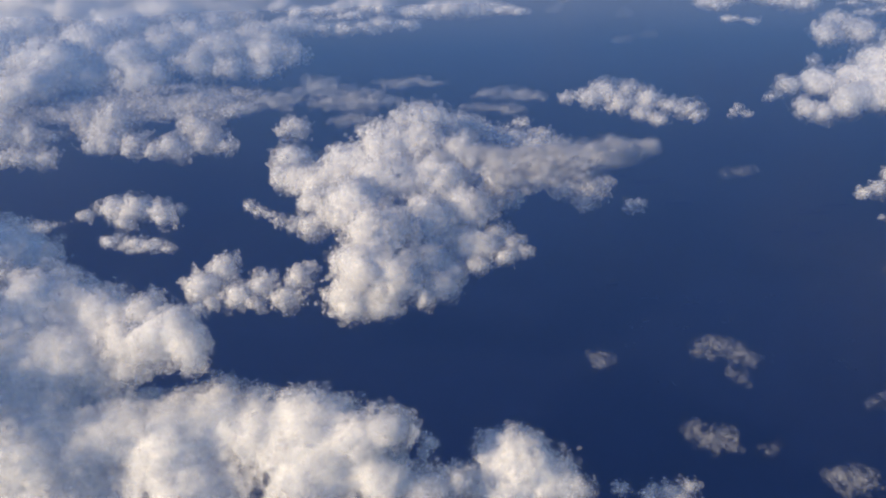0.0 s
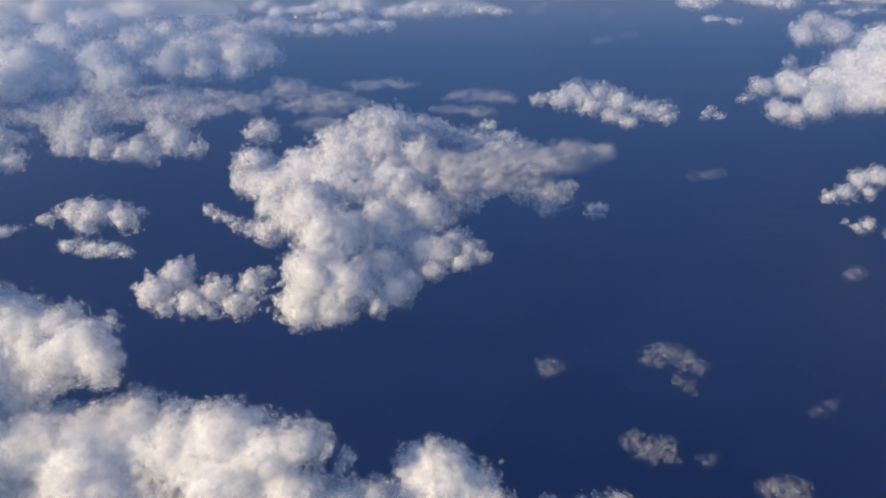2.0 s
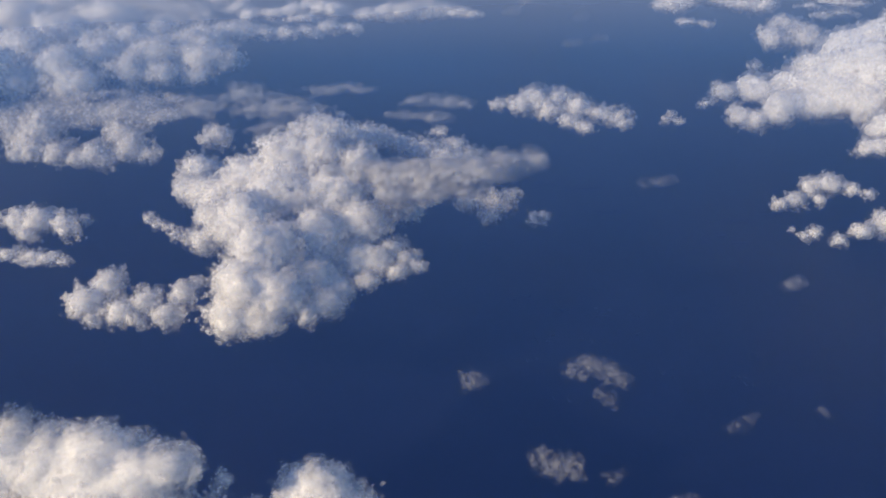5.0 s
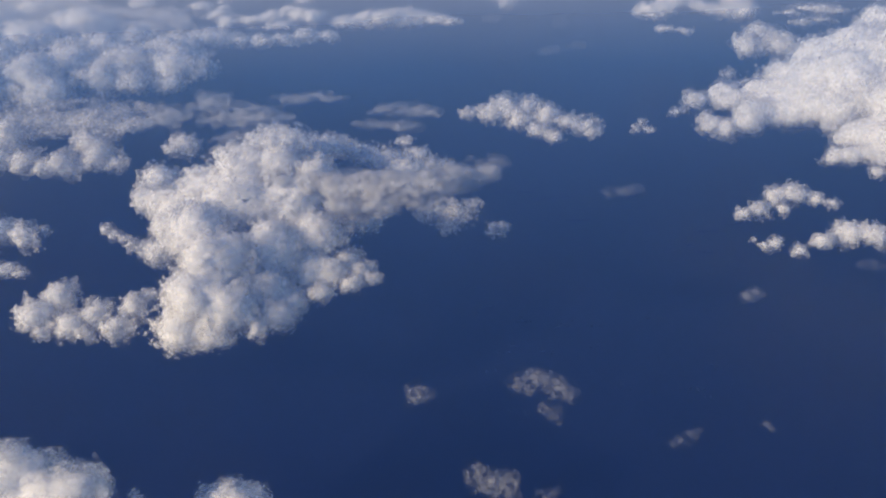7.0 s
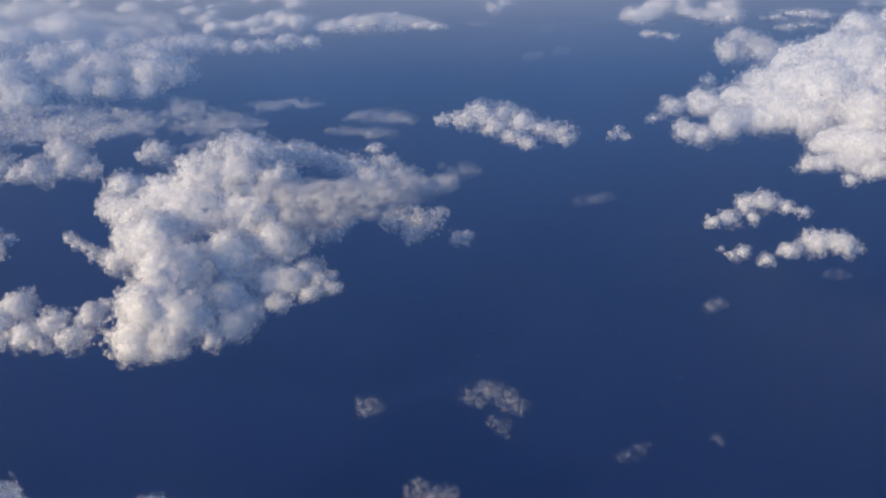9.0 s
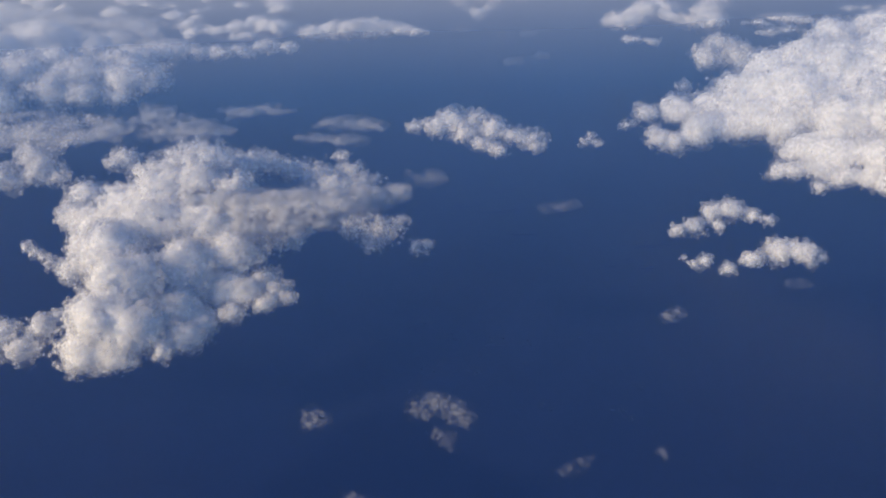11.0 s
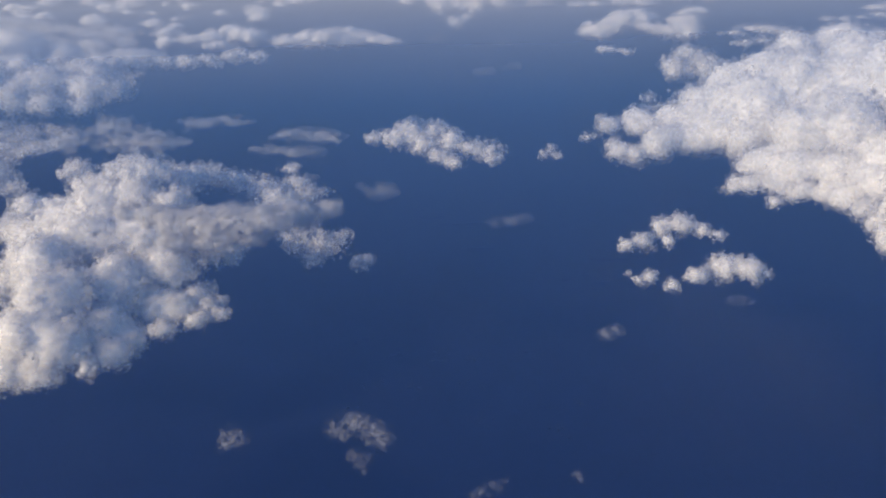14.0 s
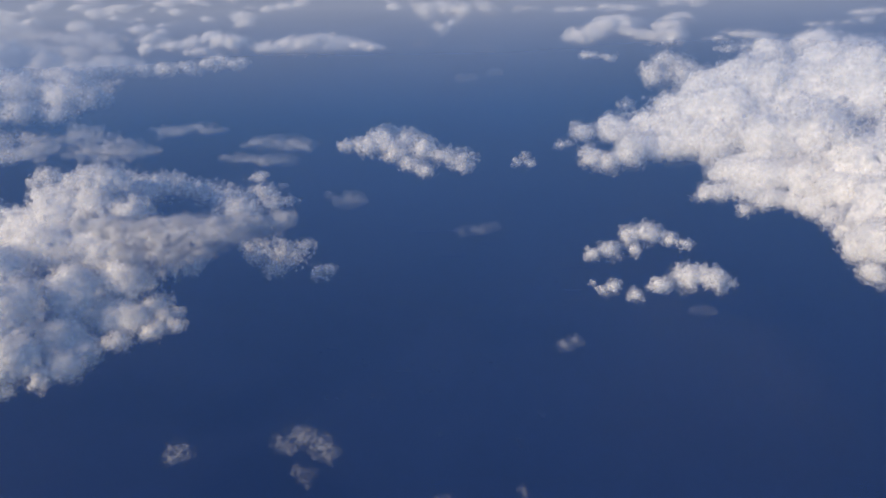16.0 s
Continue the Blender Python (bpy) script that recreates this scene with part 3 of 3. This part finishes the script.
RIGHT_BACK = [(836, 1817, 160, 34.1), (878, 1842, 165, 34.4), (882, 1767, 165, 30.8), (726, 1623, 145, 9.9)]
DECK_A = [(-967, 1865, 215, 45.8), (-737, 1513, 225, 42.0), (-753, 1451, 200, 34.7), (-730, 1667, 215, 39.1), (-739, 1851, 210, 43.0), (-618, 1556, 210, 36.8), (-670, 1955, 205, 47.8), (-573, 1638, 205, 38.5), (-536, 1731, 205, 38.1), (-490, 1576, 195, 28.5), (-447, 1634, 205, 31.6), (-416, 1728, 205, 28.5), (-363, 1669, 205, 23.0), (-322, 1618, 200, 17.9), (-338, 1909, 190, 13.0), (-930, 2067, 205, 47.6), (-905, 2266, 195, 39.7), (-1131, 2295, 205, 52.5), (-881, 1573, 215, 48.1), (-802, 1437, 185, 34.6), (-579, 1522, 185, 27.8), (-689, 1518, 190, 31.9), (-410, 1563, 190, 21.8), (-564, 1954, 195, 26.6)]
DECK_EXT = [(-436, 1650, 205, 29.2), (-418, 1717, 205, 27.9), (-398, 1789, 205, 24.2), (-358, 1820, 205, 22.1), (-319, 1834, 203, 18.5), (-275, 1830, 200, 14.8), (-232, 1834, 200, 13.6), (-185, 1847, 198, 13.7), (-140, 1876, 200, 13.9), (-90, 1877, 198, 11.4), (-365, 1638, 200, 29.0), (-329, 1642, 192, 20.2), (-456, 1603, 190, 28.6), (-534, 1636, 195, 31.3), (-376, 1589, 180, 19.7)]
DECK_B = [(-815, 1466, 150, 62.8), (-720, 1491, 150, 67.9), (-619, 1509, 152, 64.2), (-518, 1498, 155, 55.2), (-433, 1460, 160, 41.4), (-372, 1418, 160, 26.2), (-915, 1495, 150, 74.6)]
BANK_C = [(-656, 1412, 130, 26.5), (-605, 1401, 135, 30.3), (-608, 1360, 122, 23.7), (-544, 1344, 118, 21.5), (-501, 1315, 114, 13.5), (-467, 1317, 118, 21.1), (-450, 1369, 130, 25.7), (-416, 1329, 122, 27.1), (-389, 1315, 118, 17.3)]
BANK_D = [(-789, 1379, 130, 34.0), (-741, 1371, 128, 23.9), (-708, 1377, 128, 14.0), (-717, 1291, 118, 17.1), (-688, 1299, 116, 17.2), (-758, 1306, 116, 17.2)]
VEIL_A = [(-281, 1326, 190, 15.1), (-255, 1372, 195, 11.6), (-228, 1375, 200, 19.4), (-193, 1338, 185, 19.0), (-154, 1324, 188, 20.7), (-116, 1319, 190, 16.8), (-181, 1363, 195, 11.5)]
VEIL_B = [(-100, 1453, 180, 14.3), (-64, 1467, 180, 12.4), (-37, 1452, 178, 8.2), (-141, 1235, 185, 14.2), (-168, 1232, 185, 10.6)]
VEIL_C = [(70, 1381, 175, 12.7), (99, 1381, 175, 17.6), (127, 1361, 175, 13.5), (43, 1312, 175, 11.2), (75, 1296, 175, 12.9), (102, 1291, 172, 9.2)]
BLOB = [(-260, 1296, 152, 20.6), (-277, 1289, 150, 14.0), (-245, 1306, 150, 9.4)]
STREAK_A = [(-99, 2242, 150, 16.5), (-51, 2253, 155, 22.6), (3, 2241, 160, 25.5), (55, 2254, 160, 25.6), (107, 2263, 155, 19.7), (152, 2243, 150, 15.0), (190, 2224, 148, 10.4)]
STREAK_B = [(-390, 2217, 165, 14.9), (-338, 2223, 168, 17.9), (-288, 2233, 170, 17.9), (-230, 2250, 175, 22.5), (-183, 2235, 172, 20.9), (-244, 2151, 165, 14.4), (-164, 2046, 165, 13.8), (-116, 2048, 163, 11.0)]
FAR_CAP = [(769, 2407, 120, 22.3), (813, 2437, 130, 29.0), (866, 2460, 135, 32.5), (899, 2423, 125, 22.4), (950, 2398, 122, 19.0), (1011, 2471, 128, 21.2), (1074, 2579, 132, 18.6), (750, 2227, 110, 13.4), (798, 2207, 110, 11.8), (993, 2378, 120, 25.2)]
FAR_ROW = [(321, 2890, 120, 26.6), (378, 2910, 122, 30.6), (435, 2878, 122, 26.5), (512, 2906, 122, 22.9), (369, 2652, 115, 17.5), (396, 2703, 115, 14.3), (280, 2986, 120, 15.7)]
FAR_BITS = [(486, 2327, 115, 17.1), (310, 2428, 115, 17.8), (290, 2401, 115, 11.2), (489, 2058, 115, 15.2), (509, 2044, 115, 11.0), (412, 2014, 112, 14.9), (439, 2027, 112, 10.9)]
FAR_BAR = [(1128, 2333, 120, 17.0), (1175, 2361, 122, 20.3), (1219, 2353, 122, 21.8), (1259, 2334, 120, 20.1), (1119, 2229, 115, 17.8), (1170, 2249, 115, 16.4)]
FAR_EDGE = [(1545, 2498, 118, 14.8), (1605, 2522, 118, 14.9), (1444, 2490, 118, 11.5), (1493, 2490, 118, 13.1), (1655, 2632, 120, 19.0), (1702, 2642, 120, 20.8)]
TOP_LINE = [(922, 2858, 120, 26.2), (976, 2848, 120, 26.1), (771, 2845, 120, 18.7), (826, 2845, 120, 18.7), (1120, 2907, 120, 22.8), (1216, 2910, 120, 22.8), (644, 2892, 120, 19.0)]
SHRED_J = [(99, 1364, 150, 11.4), (118, 1365, 150, 7.6), (86, 1360, 150, 5.7)]
SHRED_K = [(99, 1239, 150, 7.1), (112, 1222, 150, 7.9), (126, 1242, 150, 4.5)]
# ---- end of lobes ----

# ---- the large clouds ----
main = thing("cumulus_cloud", "large white cumulus cloud with a thin grey shelf")
piece("body", main, cloud_mesh("body", MAIN_BODY + MAIN_FRONT, DENSE, cell=1.9, heads=60, swell=0.40, torn_by=0.28, grow=0.92, blend=0.3, fine=0.42, rag=0.35, bent_by=0.22, seed=1))
piece("shelf", main, cloud_mesh("shelf", MAIN_SHELF, SHELF, wrap=(THIN_DROPS, 1.2, -2.4, 2.6, 1.0, 2.0), cell=1.8, grow=1.0, squash=0.6, swell=0.16, torn_by=0.32, rag=0.4, bent_by=0.35, wide=1.25, drawn=1.6, seed=3), "smooth thin grey shelf of cloud")
piece("fringe", main, cloud_mesh("fringe", MAIN_FRINGE, (), wrap=LOOSE, cell=1.1, grow=0.85, heads=12, rag=0.8, torn_by=0.8, swell=0.07, seed=4), "ragged loose fringe")
piece("arm", main, cloud_mesh("arm", MAIN_ARM, (), wrap=LOOSE, cell=1.1, heads=12, rag=0.6, torn_by=0.6, bent_by=0.3, swell=0.07, seed=7))
piece("crest", main, cloud_mesh("crest", MAIN_RING, SOFT, wrap=LOOSE, cell=2.0, squash=0.5, heads=20, grow=1.3, wide=1.2, torn_by=0.45, seed=5), "thin curved crest of cloud")
near = thing("towering_cloud", "bright white towering cumulus close to the camera")
piece("tower", near, cloud_mesh("tower", NEAR_TOWER + NEAR_DECK + NEAR_FILL, DENSE, cell=1.9, heads=56, swell=0.42, fine=0.4, rag=0.3, grow=1.0, torn_by=0.28, bent_by=0.22, seed=6))
piece("shoulder", near, cloud_mesh("shoulder", NEAR_PUFF, DENSE, cell=1.7, heads=20, seed=8))
piece("rag", near, cloud_mesh("rag", NEAR_RAGS, LACE, wrap=LOOSE, cell=1.2, heads=9, rag=0.8, torn_by=0.4, swell=0.07, seed=9))
right = thing("cumulus_bank", "huge bright white cumulus bank with bulging heads")
piece("body", right, cloud_mesh("body", RIGHT_TIP + RIGHT_BODY + RIGHT_FRONT, DENSE, wrap=(DROPS, 1.4, -1.2, 2.0, 0.7, 1.4), cell=2.7, heads=70, swell=0.55, rag=0.35, torn_by=0.2, bent_by=0.3, blend=0.36, fine=0.4, grow=0.98, seed=11))
piece("back", right, cloud_mesh("back", RIGHT_BACK, SOFT, wrap=LOOSE, cell=2.4, heads=22, seed=13))
deck = thing("cloud_deck", "broad lumpy white cloud deck with a flat grey base")
piece("heads", deck, cloud_mesh("heads", DECK_A, DENSE, cell=4.0, heads=60, swell=0.4, squash=0.75, grow=1.2, wide=1.2, rag=0.4, bent_by=0.3, fine=0.5, torn_by=0.25, seed=14))
piece("ridge", deck, cloud_mesh("ridge", DECK_EXT, DENSE, cell=3.0, heads=40, squash=0.7, grow=1.2, wide=1.4, rag=0.4, bent_by=0.3, fine=0.5, torn_by=0.3, seed=13))
LAYER = [(-900, 1560, 150, 150), (-720, 1560, 150, 140), (-560, 1540, 152, 120), (-420, 1520, 155, 90), (-1000, 1900, 150, 300), (-700, 1850, 150, 220),
         (-480, 1800, 155, 130), (-1250, 2350, 150, 400), (-760, 2250, 150, 240), (-330, 1560, 158, 50)]
piece("layer", deck, cloud_mesh("layer", LAYER, (), wrap=(DROPS, 1.2, -3.0, 2.0, 0.8, 1.8), cell=6.0, heads=60, squash=0.10, drawn=3.0, torn_by=0.4, seed=15))
piece("base", deck, cloud_mesh("base", DECK_B, (), wrap=(DROPS, 1.2, -3.0, 2.0, 0.7, 1.9), cell=4.5, heads=40, squash=0.28, wide=1.3, drawn=3.5, torn_by=0.45, rag=0.6, seed=16))
rng = np.random.default_rng(8)
FIELD = [(x, y, rng.uniform(105, 135), rng.uniform(12, 34)) for x, y in zip(rng.uniform(-1750, -250, 150), rng.uniform(2350, 3500, 150))]
FIELD += [(x, y, 120, rng.uniform(14, 30)) for x, y in zip(rng.uniform(-250, 500, 14), rng.uniform(2900, 3500, 14))]
far_field = new("far_cloud_field", cloud_mesh("far_cloud_field", FIELD, DENSE_FAR, wrap=None, cell=7.6, heads=36, squash=0.6, wide=1.5, drawn=1.4, torn_by=0.5, seed=60)[0])
tagged(far_field, "field of many small far white clouds", "clouds", kind="stuff")

# ---- the smaller clouds ----
SMALL = "small white clouds"
cloud("cloud_bank", BANK_C, "pale grey-white cloud bank with a gap in it", SOFT, wrap=LOOSE, cell=2.4, heads=24, seed=16)
cloud("cloud_bank", BANK_D, "pale grey-white cloud bank with torn edges", SOFT, wrap=LOOSE, cell=2.4, heads=24, seed=17)
cloud("small_cloud", LEFT_SMALL, "small white cumulus with torn wispy edges", DENSE, SMALL, cell=1.6, heads=22, rag=0.6, torn_by=0.45, swell=0.14, grow=0.88, blend=0.3, bent_by=0.25, seed=18)
cloud("small_cloud", LEFT_PAIR, "small puffy white cloud over blue sea", DENSE, SMALL, cell=1.7, heads=20, rag=0.6, torn_by=0.45, swell=0.14, grow=0.88, blend=0.3, bent_by=0.25, seed=19)
cloud("cloud_strip", LEFT_STRIP, "thin flat strip of white cloud", SOFT, wrap=LOOSE, cell=1.6, heads=12, squash=0.5, rag=0.8, torn_by=0.4, swell=0.07, wide=1.25, drawn=1.6, seed=20)
cloud("small_cloud", FAR_MID, "white cumulus with trailing ragged end", DENSE, SMALL, cell=2.0, heads=30, rag=0.45, swell=0.14, bent_by=0.3, blend=0.8, grow=0.9, torn_by=0.5, seed=21)
cloud("small_cloud", FAR_DOT, "tiny round white cloud", (), SMALL, wrap=LOOSE, cell=1.5, heads=12, grow=0.8, torn_by=0.5, seed=22)
cloud("small_cloud", PAIR_A, "small puffy white cloud over deep blue sea", DENSE, SMALL, cell=1.6, heads=24, rag=0.45, swell=0.14, bent_by=0.3, blend=0.8, torn_by=0.5, grow=0.88, seed=23)
cloud("small_cloud", PAIR_B, "small string of puffy white clouds", DENSE, SMALL, cell=1.6, heads=22, rag=0.45, swell=0.14, bent_by=0.3, blend=0.8, torn_by=0.5, grow=0.88, seed=24)
cloud("small_cloud", BLOB, "small pale round cloud", SOFT, SMALL, cell=1.8, heads=16, rag=0.8, torn_by=0.6, bent_by=0.4, grow=0.75, seed=25)
cloud("cloud_streak", STREAK_A, "long white streak of far cumulus", DENSE, cell=2.3, heads=26, grow=1.3, wide=1.5, squash=0.6, torn_by=0.3, seed=26)
cloud("cloud_streak", STREAK_B, "long broken streak of far cumulus", DENSE, cell=2.3, heads=24, grow=1.3, wide=1.5, squash=0.6, torn_by=0.3, seed=27)
cloud("far_cloud", FAR_CAP, "far white cumulus with a rising plume", DENSE, cell=2.3, heads=26, grow=1.3, wide=1.5, squash=0.6, torn_by=0.3, seed=28)
cloud("far_cloud", FAR_ROW, "far broken row of white cloud", SOFT, wrap=LOOSE, cell=3.2, heads=24, torn_by=0.6, rag=0.7, wide=1.25, drawn=1.6, seed=29)
cloud("far_cloud", FAR_BAR, "far flat bars of white cloud", SOFT, wrap=LOOSE, cell=3.0, heads=24, squash=0.4, torn_by=0.6, rag=0.7, wide=1.4, drawn=2.5, seed=30)
cloud("far_cloud", FAR_EDGE, "far flat bars of grey-white cloud", SOFT, wrap=LOOSE, cell=3.0, heads=24, squash=0.4, torn_by=0.6, rag=0.7, wide=1.4, drawn=2.5, seed=31)
cloud("far_cloud", TOP_LINE, "far low line of white cloud", SOFT, wrap=LOOSE, cell=3.4, heads=26, squash=0.4, torn_by=0.6, rag=0.7, wide=1.4, drawn=2.5, seed=32)
cloud("far_cloud", FAR_BITS, "faint bits of far cloud", (), wrap=FEW, cell=2.4, heads=18, squash=0.6, seed=33)
cloud("cloud_veil", VEIL_A, "soft grey-white veil of cloud", (), wrap=VEILED, cell=2.0, heads=20, squash=0.45, torn_by=0.6, rag=0.9, bent_by=0.6, grow=1.0, wide=1.25, drawn=2.0, seed=34)
cloud("cloud_veil", VEIL_B, "thin streaks of veil cloud", (), wrap=VEILED, cell=1.8, heads=18, squash=0.3, torn_by=0.6, rag=1.0, bent_by=0.6, grow=1.1, wide=1.5, drawn=2.5, seed=35)
cloud("cloud_veil", VEIL_C, "thin stretched streaks of veil cloud", (), wrap=VEILED, cell=1.8, heads=18, squash=0.3, torn_by=0.6, rag=1.0, bent_by=0.6, grow=1.1, wide=1.5, drawn=2.5, seed=36)
SHREDS = "loose cloud shreds"
for k, (lobes, label) in enumerate((
        (ARC, "curved shred of thin white cloud"), (ARC_TAIL, "faint trailing shred of cloud"), (PUFF_A, "tiny torn puff of cloud"),
        (PUFF_C, "small torn puff of white cloud"), (PUFF_D, "faint small puff of cloud"), (PUFF_B, "small torn white cloud"),
        (SHRED_D, "thin torn shred of cloud"), (SHRED_E, "tiny slanting shred of cloud"), (SHRED_F, "tiny faint shred of cloud"),
        (SHRED_G, "tiny faint shred of cloud"), (SHRED_H, "small faint flat shred of cloud"), (SHRED_I, "tiny faint shred of cloud"),
        (SHRED_J, "tiny flat shred of far cloud"), (SHRED_K, "tiny torn shred of far cloud"), (TINY_MID, "tiny white cloud with a tail"),
        (TINY_LOW, "tiny faint shred of cloud"))):
    cloud("cloud_shred", lobes, label, (), SHREDS, wrap=FEW if "faint" in label or "thin torn" in label else SPARSE, cell=0.75, heads=9, rag=0.8, torn_by=1.1, bent_by=0.6, blend=0.8, grow=0.7, wide=1.1, seed=40 + k)
